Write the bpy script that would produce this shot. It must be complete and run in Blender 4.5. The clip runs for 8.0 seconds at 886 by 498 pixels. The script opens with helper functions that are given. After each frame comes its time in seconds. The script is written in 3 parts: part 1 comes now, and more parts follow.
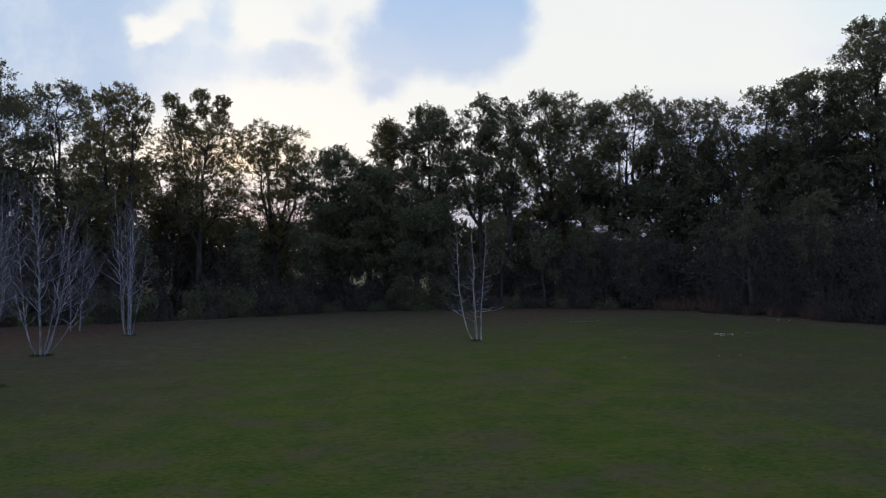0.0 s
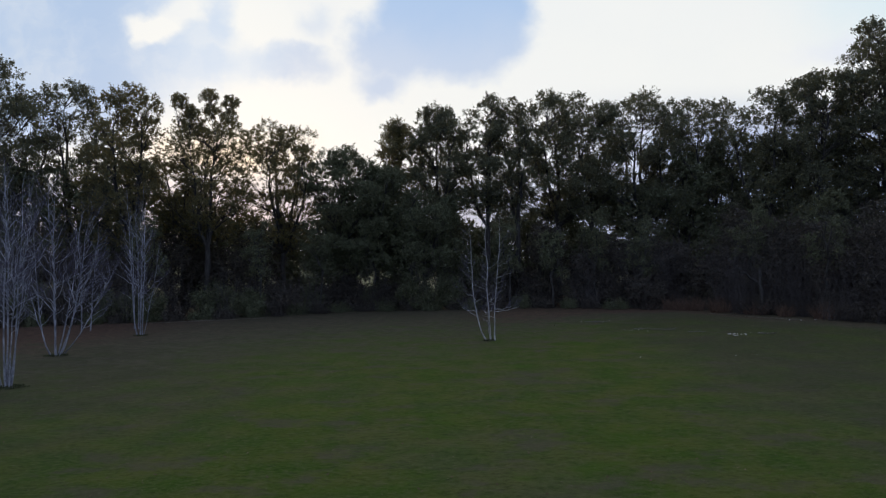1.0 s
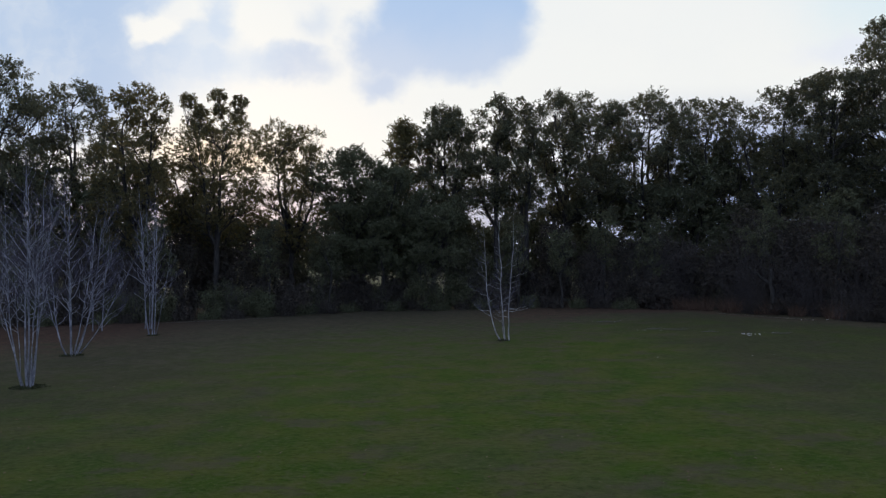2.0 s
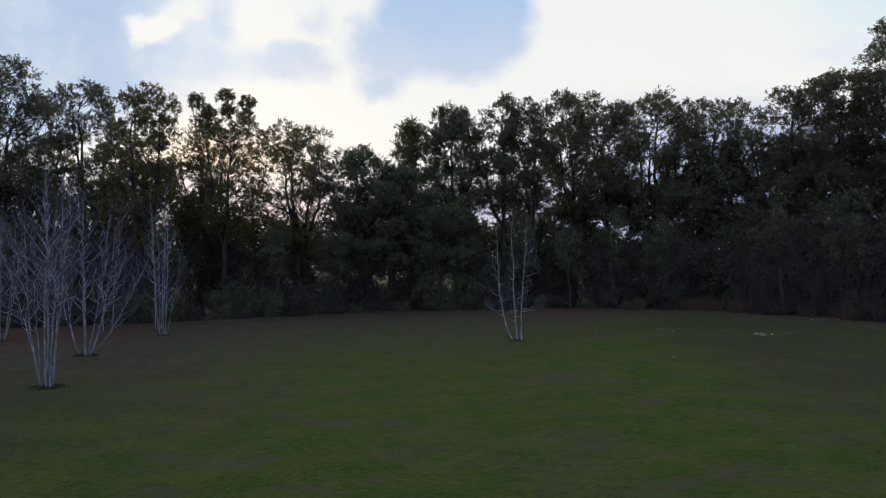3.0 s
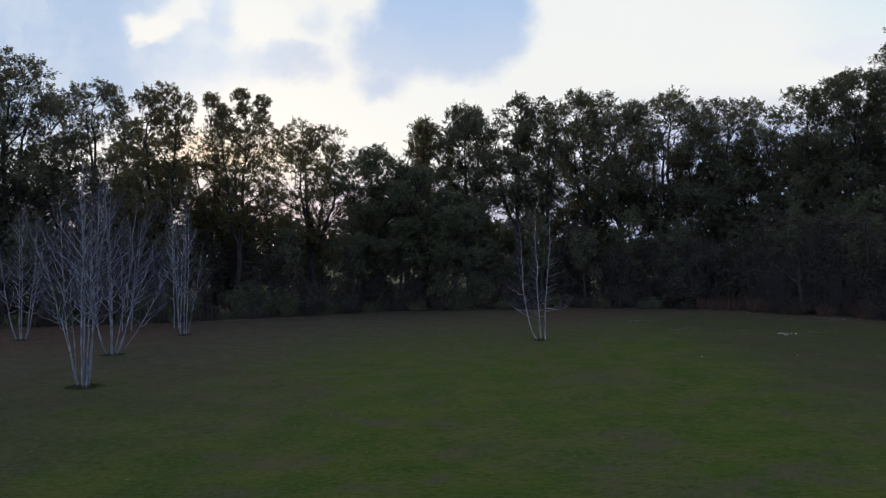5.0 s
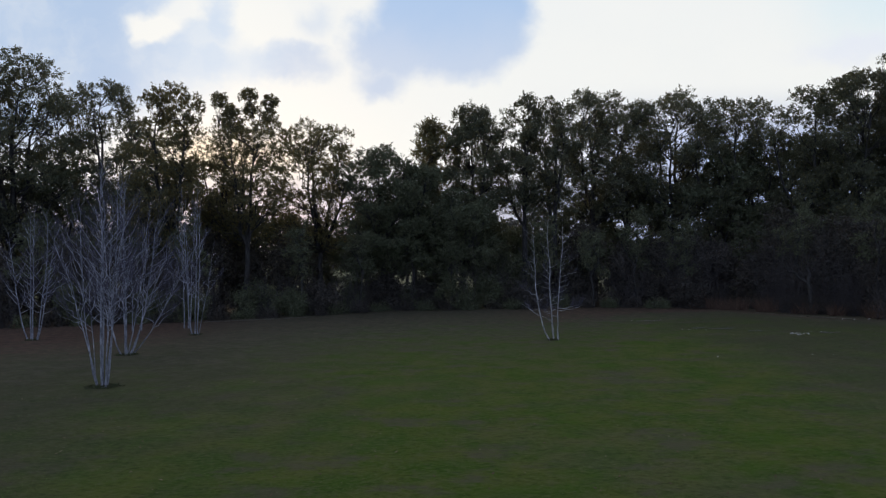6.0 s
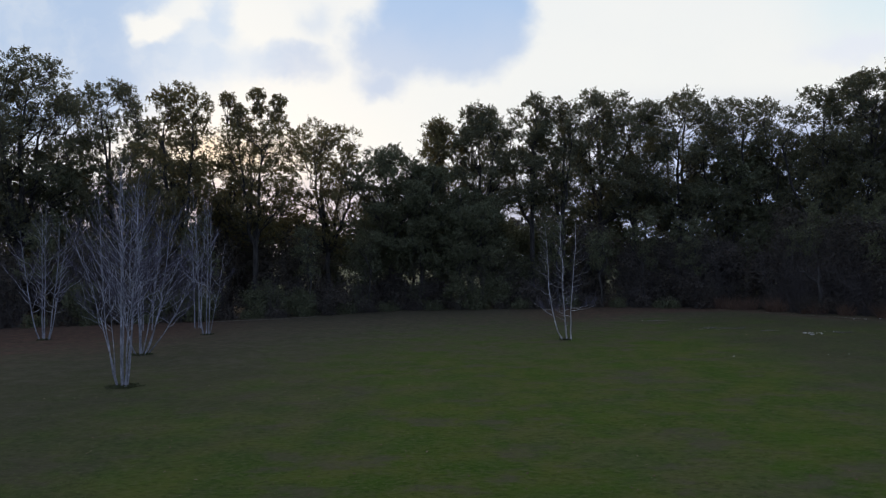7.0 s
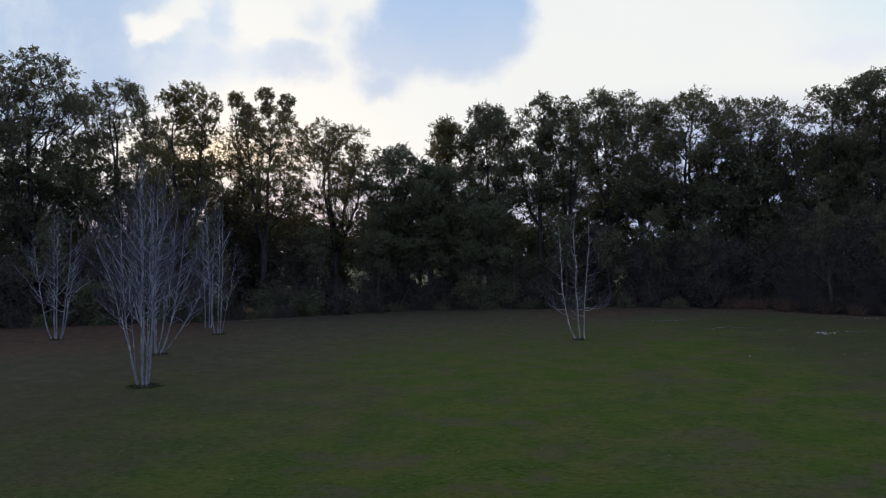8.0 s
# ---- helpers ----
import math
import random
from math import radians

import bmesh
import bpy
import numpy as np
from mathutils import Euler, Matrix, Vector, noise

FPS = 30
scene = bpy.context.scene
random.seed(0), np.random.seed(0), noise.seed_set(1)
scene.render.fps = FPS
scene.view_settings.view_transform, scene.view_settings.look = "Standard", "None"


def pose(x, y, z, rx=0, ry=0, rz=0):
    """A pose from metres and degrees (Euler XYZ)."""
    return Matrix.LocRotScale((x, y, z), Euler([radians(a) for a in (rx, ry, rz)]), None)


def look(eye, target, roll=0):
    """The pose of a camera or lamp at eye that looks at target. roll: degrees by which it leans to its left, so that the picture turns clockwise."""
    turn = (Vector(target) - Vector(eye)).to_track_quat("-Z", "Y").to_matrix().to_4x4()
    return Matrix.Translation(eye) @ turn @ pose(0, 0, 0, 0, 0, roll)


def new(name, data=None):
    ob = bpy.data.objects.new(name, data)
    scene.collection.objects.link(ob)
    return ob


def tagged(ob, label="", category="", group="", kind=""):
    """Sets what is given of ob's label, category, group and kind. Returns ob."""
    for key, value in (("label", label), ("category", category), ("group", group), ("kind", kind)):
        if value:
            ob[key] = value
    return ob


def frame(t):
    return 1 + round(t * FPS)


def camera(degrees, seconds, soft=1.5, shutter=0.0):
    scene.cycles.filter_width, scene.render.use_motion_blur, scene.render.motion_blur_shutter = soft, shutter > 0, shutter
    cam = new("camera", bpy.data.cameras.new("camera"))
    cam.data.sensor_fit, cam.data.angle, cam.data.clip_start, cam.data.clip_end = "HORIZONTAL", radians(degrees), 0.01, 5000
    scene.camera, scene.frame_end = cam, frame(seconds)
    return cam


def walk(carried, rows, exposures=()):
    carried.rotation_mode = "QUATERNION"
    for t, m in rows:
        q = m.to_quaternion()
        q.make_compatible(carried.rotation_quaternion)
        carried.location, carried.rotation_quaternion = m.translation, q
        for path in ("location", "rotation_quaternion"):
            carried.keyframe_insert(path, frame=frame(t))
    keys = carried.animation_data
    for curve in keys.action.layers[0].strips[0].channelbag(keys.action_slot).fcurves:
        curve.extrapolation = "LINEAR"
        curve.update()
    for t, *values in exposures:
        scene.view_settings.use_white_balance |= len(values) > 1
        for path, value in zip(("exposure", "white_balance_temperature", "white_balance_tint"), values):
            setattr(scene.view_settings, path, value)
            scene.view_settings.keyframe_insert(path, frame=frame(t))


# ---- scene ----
# ---------------------------------------------------------------- camera
cam = camera(70.0, 8.0, soft=1.25)
METRES, EYE, LIFT = 6.2, 5.0, 0.72
ROWS = [  # seconds, share of the slide, pitch
    (0.0, 0.0, 0.0),
    (0.5, -0.0677, 0.0),
    (1.0, -0.1304, -0.005),
    (1.5, -0.1989, -0.01),
    (3.0, -0.3861, -0.02),
    (3.5, -0.4451, -0.03),
    (4.0, -0.5019, -0.04),
    (4.5, -0.5577, -0.05),
    (6.0, -0.737, -0.07),
    (6.5, -0.7992, -0.08),
    (7.0, -0.863, -0.09),
    (7.5, -0.9283, -0.10),
    (8.0, -0.992, -0.11),
]
walk(cam, [(t, pose(METRES * x, 0, EYE, 90 + LIFT + pitch, 0, 0)) for t, x, pitch in ROWS])

# ---------------------------------------------------------------- sky, sun
SUN_AZ, SUN_EL = radians(-18), radians(6)  # clockwise from +Y
SUN_DIR = Vector((math.sin(SUN_AZ) * math.cos(SUN_EL), math.cos(SUN_AZ) * math.cos(SUN_EL), math.sin(SUN_EL)))


class Graph:
    """Small helper that adds and links shader nodes."""

    def __init__(self, tree):
        self.tree = tree
        tree.nodes.clear()

    def add(self, kind, inputs=None, **props):
        n = self.tree.nodes.new(kind)
        if "operation" in props:
            n.operation = props["operation"]
        if "data_type" in props:
            n.data_type = props["data_type"]
        if "interpolation_type" in props:
            n.interpolation_type = props["interpolation_type"]
        if "attribute_name" in props:
            n.attribute_name = props["attribute_name"]
        for k, v in (inputs or {}).items():
            if isinstance(v, bpy.types.NodeSocket):
                self.tree.links.new(v, n.inputs[k])
            else:
                n.inputs[k].default_value = v
        return n

    def math(self, op, a, b=0.0, c=0.0):
        return self.add("ShaderNodeMath", {0: a, 1: b, 2: c}, operation=op).outputs[0]

    def mix(self, fac, a, b):
        n = self.add("ShaderNodeMix", data_type="RGBA")
        for k, v in ((0, fac), (6, a), (7, b)):
            if isinstance(v, bpy.types.NodeSocket):
                self.tree.links.new(v, n.inputs[k])
            else:
                n.inputs[k].default_value = v if k == 0 else (*v, 1.0)
        return n.outputs[2]

    def span(self, v, a, b, c=0.0, d=1.0, smooth=True):
        return self.add("ShaderNodeMapRange", {0: v, 1: a, 2: b, 3: c, 4: d}, interpolation_type="SMOOTHSTEP" if smooth else "LINEAR").outputs[0]

    def noise(self, vec, scale, detail=3.0, rough=0.55, distort=0.0):
        return self.add("ShaderNodeTexNoise", {"Vector": vec, "Scale": scale, "Detail": detail, "Roughness": rough, "Distortion": distort}).outputs[0]


def make_world():
    w = bpy.data.worlds.new("evening_sky")
    scene.world = w
    w.use_nodes = True
    g = Graph(w.node_tree)
    way = g.add("ShaderNodeTexCoord").outputs["Generated"]
    sky = g.add("ShaderNodeTexSky")
    sky.sky_type, sky.sun_disc = "NISHITA", False
    sky.sun_elevation, sky.sun_rotation, sky.air_density, sky.dust_density = SUN_EL, SUN_AZ, 1.2, 2.0
    xyz = g.add("ShaderNodeSeparateXYZ", {0: way})
    ahead = g.math("MAXIMUM", xyz.outputs[1], 0.15)
    u = g.math("DIVIDE", xyz.outputs[0], ahead)
    v = g.math("DIVIDE", xyz.outputs[2], ahead)
    plane = g.add("ShaderNodeCombineXYZ", {0: u, 1: v}).outputs[0]
    # cloud banks: centre across and up, half sizes, in tangents of the angle
    plane2 = plane
    for size, amount in ((5.0, 0.055), (15.0, 0.055), (50.0, 0.020)):
        wob = g.add("ShaderNodeTexNoise", {"Vector": plane, "Scale": size, "Detail": 3.0, "Roughness": 0.55})
        shift = g.add("ShaderNodeVectorMath", {0: wob.outputs[1], 1: (0.5, 0.5, 0.5)}, operation="SUBTRACT").outputs[0]
        plane2 = g.add("ShaderNodeVectorMath", {0: shift, 1: (amount, amount, 0.0), 2: plane2}, operation="MULTIPLY_ADD").outputs[0]

    def bank(cu, cv, ru, rv, inner=0.25, outer=1.0):
        m = g.add("ShaderNodeMapping", {0: plane2, 1: (-cu / ru, -cv / rv, 0), 3: (1 / ru, 1 / rv, 1)})
        d = g.add("ShaderNodeVectorMath", {0: m.outputs[0]}, operation="LENGTH").outputs["Value"]
        return g.span(d, outer, inner)

    def joined(first, *rest):
        for b in rest:
            first = g.math("SMOOTH_MAX", first, b, 0.25)
        return first

    main = joined(bank(0.015, 0.388, 0.150, 0.130, 0.66, 1.06), bank(-0.085, 0.333, 0.095, 0.078, 0.4, 1.1), bank(-0.100, 0.275, 0.056, 0.040, 0.1, 1.15))
    haze = joined(bank(-0.75, 0.34, 0.46, 0.19, 0.7, 1.1), bank(-0.41, 0.305, 0.16, 0.05, 0.3, 1.1), bank(-0.25, 0.302, 0.11, 0.044, 0.2, 1.1), g.math("MULTIPLY", bank(-0.205, 0.368, 0.055, 0.045, 0.0, 1.1), 0.5), bank(-0.365, 0.37, 0.05, 0.08, 0.2, 1.1))
    for share, *b in ((1.0, -0.457, 0.360, 0.052, 0.032), (0.75, -0.41, 0.392, 0.05, 0.03), (1.0, -0.29, 0.385, 0.045, 0.055)):
        haze = g.math("MULTIPLY", haze, g.math("SUBTRACT", 1.0, g.math("MULTIPLY", bank(*b, 0.45, 1.15), share)))
    haze = g.math("MULTIPLY", haze, g.span(g.noise(plane2, 8.0, 5.0, 0.6), 0.28, 0.62, 0.68, 1.0))
    grey = g.math("MAXIMUM", main, haze)
    tone = g.noise(plane2, 5.0, 4.0)
    # light of the cloud deck: bright round the low sun, dim blue grey away from it
    near = g.add("ShaderNodeVectorMath", {0: way, 1: tuple(SUN_DIR)}, operation="DOT_PRODUCT").outputs["Value"]
    glow = g.span(near, 0.08, 0.66)
    deck = g.mix(glow, (0.44, 0.55, 0.84), (0.905, 0.91, 0.885))
    deck = g.mix(g.math("MULTIPLY", bank(-0.35, 0.165, 0.2, 0.055, 0.1, 1.0), 0.6), deck, (1.0, 0.76, 0.48))
    # pale blue opening towards the right and a blue cast in the grey banks
    deck = g.mix(g.math("MULTIPLY", bank(0.72, 0.42, 0.26, 0.14, 0.1), 0.7), deck, (0.68, 0.83, 0.90))
    deck = g.mix(g.math("MULTIPLY", bank(0.66, 0.325, 0.16, 0.034, 0.1), 0.6), deck, (0.78, 0.81, 0.92))
    dark = g.mix(g.span(g.math("ADD", v, g.math("MULTIPLY", tone, 0.12)), 0.34, 0.47), (0.56, 0.65, 0.81), (0.42, 0.57, 0.81))
    dark = g.mix(g.span(u, -0.22, -0.32), dark, (0.60, 0.71, 0.86))
    dark = g.mix(g.span(u, -0.36, -0.55), dark, (0.42, 0.56, 0.78))
    # towards the horizon the sky under the deck is blue grey
    deck = g.mix(g.math("MULTIPLY", g.span(v, 0.155, 0.085), 0.85), deck, (0.42, 0.46, 0.62))
    deck = g.mix(g.math("MULTIPLY", g.math("MULTIPLY", g.span(v, 0.28, 0.17), g.span(u, 0.05, 0.45)), 0.85), deck, (0.30, 0.38, 0.62))
    front = g.span(xyz.outputs[1], 0.1, 0.3)
    clouds = g.mix(g.math("MULTIPLY", grey, front), deck, dark)
    part = g.add("ShaderNodeVectorMath", {0: sky.outputs[0], 3: 0.006}, operation="SCALE").outputs[0]
    both = g.add("ShaderNodeVectorMath", {0: clouds, 1: part}, operation="ADD").outputs[0]
    bg = g.add("ShaderNodeBackground", {0: both, 1: 1.0})
    g.add("ShaderNodeOutputWorld", {0: bg.outputs[0]})


make_world()
sun_data = bpy.data.lights.new("sun", "SUN")
sun_data.energy, sun_data.angle, sun_data.color = 1.0, radians(10), (1.0, 0.78, 0.52)
sun = new("sun", sun_data)
sun.matrix_world = look(SUN_DIR * 100, (0, 0, 0))
scene.view_settings.exposure = 0.0


# ---------------------------------------------------------------- materials
def material(name, rough=0.8):
    m = bpy.data.materials.new(name)
    m.use_nodes = True
    g = Graph(m.node_tree)
    bsdf = g.add("ShaderNodeBsdfPrincipled", {"Roughness": rough})
    g.out = g.add("ShaderNodeOutputMaterial", {0: bsdf.outputs[0]})
    g.bsdf = bsdf
    return m, g


def bark_material(name, dark, light, scale, patch=None):
    m, g = material(name, 0.9)
    pos = g.add("ShaderNodeTexCoord").outputs["Object"]
    stretched = g.add("ShaderNodeMapping", {0: pos, 3: (1, 1, 0.25)}).outputs[0]
    n = g.noise(stretched, scale, 5.0, 0.65)
    col = g.mix(g.span(n, 0.3, 0.7), dark, light)
    if patch:
        col = g.mix(g.span(g.noise(pos, 1.3, 4.0), 0.52, 0.68), col, patch)
        rings = g.add("ShaderNodeMapping", {0: pos, 3: (5, 5, 6.0)}).outputs[0]
        col = g.mix(g.math("MULTIPLY", g.span(g.noise(rings, 1.6, 4.0), 0.50, 0.66), 0.75), col, dark)
    m.node_tree.links.new(col, g.bsdf.inputs["Base Color"])
    bump = g.add("ShaderNodeBump", {"Strength": 0.6, "Distance": 0.02, "Height": n})
    m.node_tree.links.new(bump.outputs[0], g.bsdf.inputs["Normal"])
    return m


def leaf_material(name, a, b, tip, through_light=0.35):
    """Leaves: two greens, some yellowed, with light passing through the blade."""
    m, g = material(name, 0.7)
    isl = g.add("ShaderNodeNewGeometry").outputs["Random Per Island"]
    pos = g.add("ShaderNodeTexCoord").outputs["Object"]
    n = g.noise(pos, 0.45, 3.0)
    col = g.mix(g.span(g.math("ADD", g.math("MULTIPLY", isl, 0.4), g.math("MULTIPLY", n, 0.6)), 0.3, 0.7), a, b)
    col = g.mix(g.span(isl, 0.86, 0.98), col, tip)
    m.node_tree.links.new(col, g.bsdf.inputs["Base Color"])
    g.bsdf.inputs["Specular IOR Level"].default_value = 0.15
    tr = g.add("ShaderNodeBsdfTranslucent", {0: g.mix(0.5, col, tip)})
    mx = g.add("ShaderNodeMixShader", {0: through_light, 1: g.bsdf.outputs[0], 2: tr.outputs[0]})
    m.node_tree.links.new(mx.outputs[0], g.out.inputs[0])
    return m


BARK = bark_material("grey_oak_bark", (0.018, 0.016, 0.015), (0.06, 0.055, 0.05), 6.0)
PALE_BARK = bark_material("pale_smooth_bark", (0.10, 0.10, 0.112), (0.28, 0.285, 0.315), 9.0, (0.42, 0.425, 0.46))
TWIG = bark_material("grey_twig", (0.052, 0.047, 0.064), (0.105, 0.096, 0.126), 14.0)
STEM = bark_material("brush_stem", (0.038, 0.033, 0.033), (0.085, 0.074, 0.072), 14.0)
DEADWOOD = bark_material("weathered_deadwood", (0.06, 0.055, 0.05), (0.15, 0.14, 0.125), 14.0)
BRANCH = bark_material("pale_branch", (0.22, 0.22, 0.245), (0.42, 0.42, 0.455), 12.0)
WHITE_BARK = bark_material("white_birch_bark", (0.14, 0.136, 0.132), (0.41, 0.40, 0.39), 9.0, (0.57, 0.56, 0.545))
OAK_LEAF = leaf_material("oak_leaf", (0.090, 0.102, 0.069), (0.124, 0.132, 0.087), (0.20, 0.17, 0.07))
# golder than OAK_LEAF: warm backlight of the low sun put into the colour
GOLD_LEAF = leaf_material("sunset_gold_leaf", (0.092, 0.098, 0.054), (0.135, 0.128, 0.068), (0.26, 0.19, 0.06), 0.42)
DARK_LEAF = leaf_material("evergreen_leaf", (0.086, 0.098, 0.058), (0.118, 0.131, 0.075), (0.16, 0.145, 0.08), 0.25)
BRUSH_LEAF = leaf_material("brush_leaf", (0.058, 0.053, 0.048), (0.086, 0.076, 0.066), (0.11, 0.085, 0.06), 0.2)
# browner leaf, darkened too: the understory's shade is put into its colour
SHADE_LEAF = leaf_material("shaded_dull_leaf", (0.056, 0.051, 0.043), (0.082, 0.071, 0.058), (0.10, 0.08, 0.055), 0.2)
DRY_GRASS = leaf_material("dry_grass", (0.10, 0.066, 0.050), (0.17, 0.112, 0.085), (0.24, 0.17, 0.12), 0.25)
STRAW = leaf_material("bleached_straw", (0.11, 0.10, 0.075), (0.17, 0.155, 0.12), (0.22, 0.20, 0.16), 0.2)
MOSS = leaf_material("hanging_moss", (0.06, 0.065, 0.06), (0.11, 0.115, 0.10), (0.14, 0.14, 0.12), 0.3)
GRASS_BLADE = leaf_material("lawn_blade", (0.050, 0.092, 0.012), (0.080, 0.098, 0.022), (0.12, 0.10, 0.060), 0.3)
FAR_LEAF = leaf_material("far_wood_leaf", (0.05, 0.05, 0.045), (0.085, 0.08, 0.07), (0.10, 0.09, 0.07), 0.2)
MULCH = leaf_material("mulch", (0.040, 0.052, 0.020), (0.066, 0.068, 0.034), (0.08, 0.07, 0.045), 0.1)
FALLEN = leaf_material("fallen_leaf", (0.06, 0.038, 0.022), (0.10, 0.065, 0.038), (0.15, 0.11, 0.07), 0.1)


def stone_material():
    m, g = material("pale_limestone", 0.85)
    pos = g.add("ShaderNodeTexCoord").outputs["Object"]
    n = g.noise(pos, 8.0, 5.0)
    m.node_tree.links.new(g.mix(g.span(n, 0.3, 0.7), (0.22, 0.215, 0.20), (0.52, 0.51, 0.48)), g.bsdf.inputs["Base Color"])
    bump = g.add("ShaderNodeBump", {"Strength": 0.5, "Distance": 0.02, "Height": n})
    m.node_tree.links.new(bump.outputs[0], g.bsdf.inputs["Normal"])
    return m


STONE = stone_material()

# the lawn's edge against the wood, plan points
EDGE = [(-90, 36), (-60, 44), (-41, 48.5), (-30, 51.5), (-20, 55), (-9.5, 59.8), (0, 59), (10, 58), (19, 55.2), (22, 48.5), (25, 45), (28, 39.5), (34, 33), (48, 27), (90, 20)]


def edge_y(x):
    return float(np.interp(x, [p[0] for p in EDGE], [p[1] for p in EDGE]))


def ground_z(x, y):
    """Height of the field: it falls gently to the left and has soft swells."""
    near = 1.0 / (1.0 + (max(0.0, y - 60.0) / 90.0) ** 2)
    side = 30.0 * math.tanh(x / 30.0)
    return near * (0.025 * side * min(1.0, max(0.0, (y - 20.0) / 20.0)) + 0.06 * math.sin(x * 0.13 + 1.0) * math.sin(y * 0.11))


def lawn_material():
    m, g = material("mown_lawn", 0.95)
    pos = g.add("ShaderNodeTexCoord").outputs["Object"]
    xyz = g.add("ShaderNodeSeparateXYZ", {0: pos})
    big = g.noise(pos, 0.11, 4.0, 0.6)
    mid = g.noise(pos, 0.55, 4.0, 0.6)
    fine = g.noise(g.add("ShaderNodeMapping", {0: pos, 3: (0.6, 1.0, 1)}).outputs[0], 8.0, 6.0, 0.78)
    col = g.mix(g.span(mid, 0.35, 0.65), (0.036, 0.066, 0.008), (0.066, 0.078, 0.015))
    col = g.mix(g.math("MULTIPLY", g.span(big, 0.42, 0.70), 0.65), col, (0.070, 0.062, 0.038))
    col = g.mix(g.math("MULTIPLY", g.span(fine, 0.50, 0.64), 0.7), col, (0.083, 0.085, 0.034))
    col = g.mix(g.math("MULTIPLY", g.span(fine, 0.50, 0.36), 0.65), col, (0.022, 0.036, 0.008))
    tuft = g.noise(g.add("ShaderNodeMapping", {0: pos, 3: (0.8, 1.0, 1)}).outputs[0], 1.9, 5.0, 0.7)
    col = g.mix(g.math("MULTIPLY", g.span(tuft, 0.50, 0.68), 0.35), col, (0.082, 0.079, 0.036))
    col = g.mix(g.math("MULTIPLY", g.span(tuft, 0.48, 0.34), 0.22), col, (0.030, 0.050, 0.010))
    worn = g.noise(g.add("ShaderNodeMapping", {0: pos, 1: (3.0, 7.0, 0), 3: (0.6, 1.0, 1)}).outputs[0], 0.6, 5.0, 0.68)
    col = g.mix(g.math("MULTIPLY", g.span(worn, 0.51, 0.65), 0.6), col, (0.070, 0.058, 0.041))
    col = g.mix(g.math("MULTIPLY", g.span(worn, 0.47, 0.33), 0.5), col, (0.042, 0.078, 0.008))
    # dull olive grass at the sides, with the lens's edge darkening painted in
    dull = g.add("ShaderNodeAttribute", attribute_name="dull_vignette").outputs["Fac"]
    dull = g.span(g.math("ADD", dull, g.math("MULTIPLY", g.math("SUBTRACT", g.noise(pos, 0.3, 4.0, 0.6), 0.5), 0.9)), 0.2, 0.9)
    col = g.mix(g.math("MULTIPLY", dull, 0.8), col, g.mix(g.span(fine, 0.35, 0.65), (0.030, 0.033, 0.019), (0.054, 0.050, 0.032)))
    # leaf litter and bare earth towards the wood
    fade = g.add("ShaderNodeAttribute", attribute_name="litter").outputs["Fac"]
    brown = g.mix(g.span(g.noise(pos, 2.2, 5.0, 0.7), 0.35, 0.65), (0.046, 0.031, 0.025), (0.088, 0.054, 0.041))
    bare = g.mix(g.span(g.noise(pos, 1.7, 5.0, 0.7), 0.35, 0.65), (0.043, 0.043, 0.027), (0.072, 0.063, 0.045))
    russet = g.add("ShaderNodeAttribute", attribute_name="russet").outputs["Fac"]
    brown = g.mix(g.math("MULTIPLY", russet, g.span(g.math("ADD", fade, g.math("MULTIPLY", g.math("SUBTRACT", mid, 0.5), 0.35)), 0.66, 0.88)), bare, brown)
    fac = g.math("MULTIPLY", g.span(g.math("ADD", fade, g.math("MULTIPLY", g.math("SUBTRACT", mid, 0.5), 0.9)), 0.3, 0.85), 0.9)
    col = g.mix(fac, col, brown)
    # the next field, beyond the wood, is pale hay
    hay = g.mix(mid, (0.11, 0.108, 0.055), (0.16, 0.148, 0.085))
    col = g.mix(g.span(g.math("ADD", xyz.outputs[1], g.math("MULTIPLY", big, 10.0)), 95.0, 110.0), col, hay)
    m.node_tree.links.new(col, g.bsdf.inputs["Base Color"])
    g.bsdf.inputs["Specular IOR Level"].default_value = 0.05
    bump = g.add("ShaderNodeBump", {"Strength": 0.8, "Distance": 0.04, "Height": fine})
    m.node_tree.links.new(bump.outputs[0], g.bsdf.inputs["Normal"])
    return m


LAWN = lawn_material()


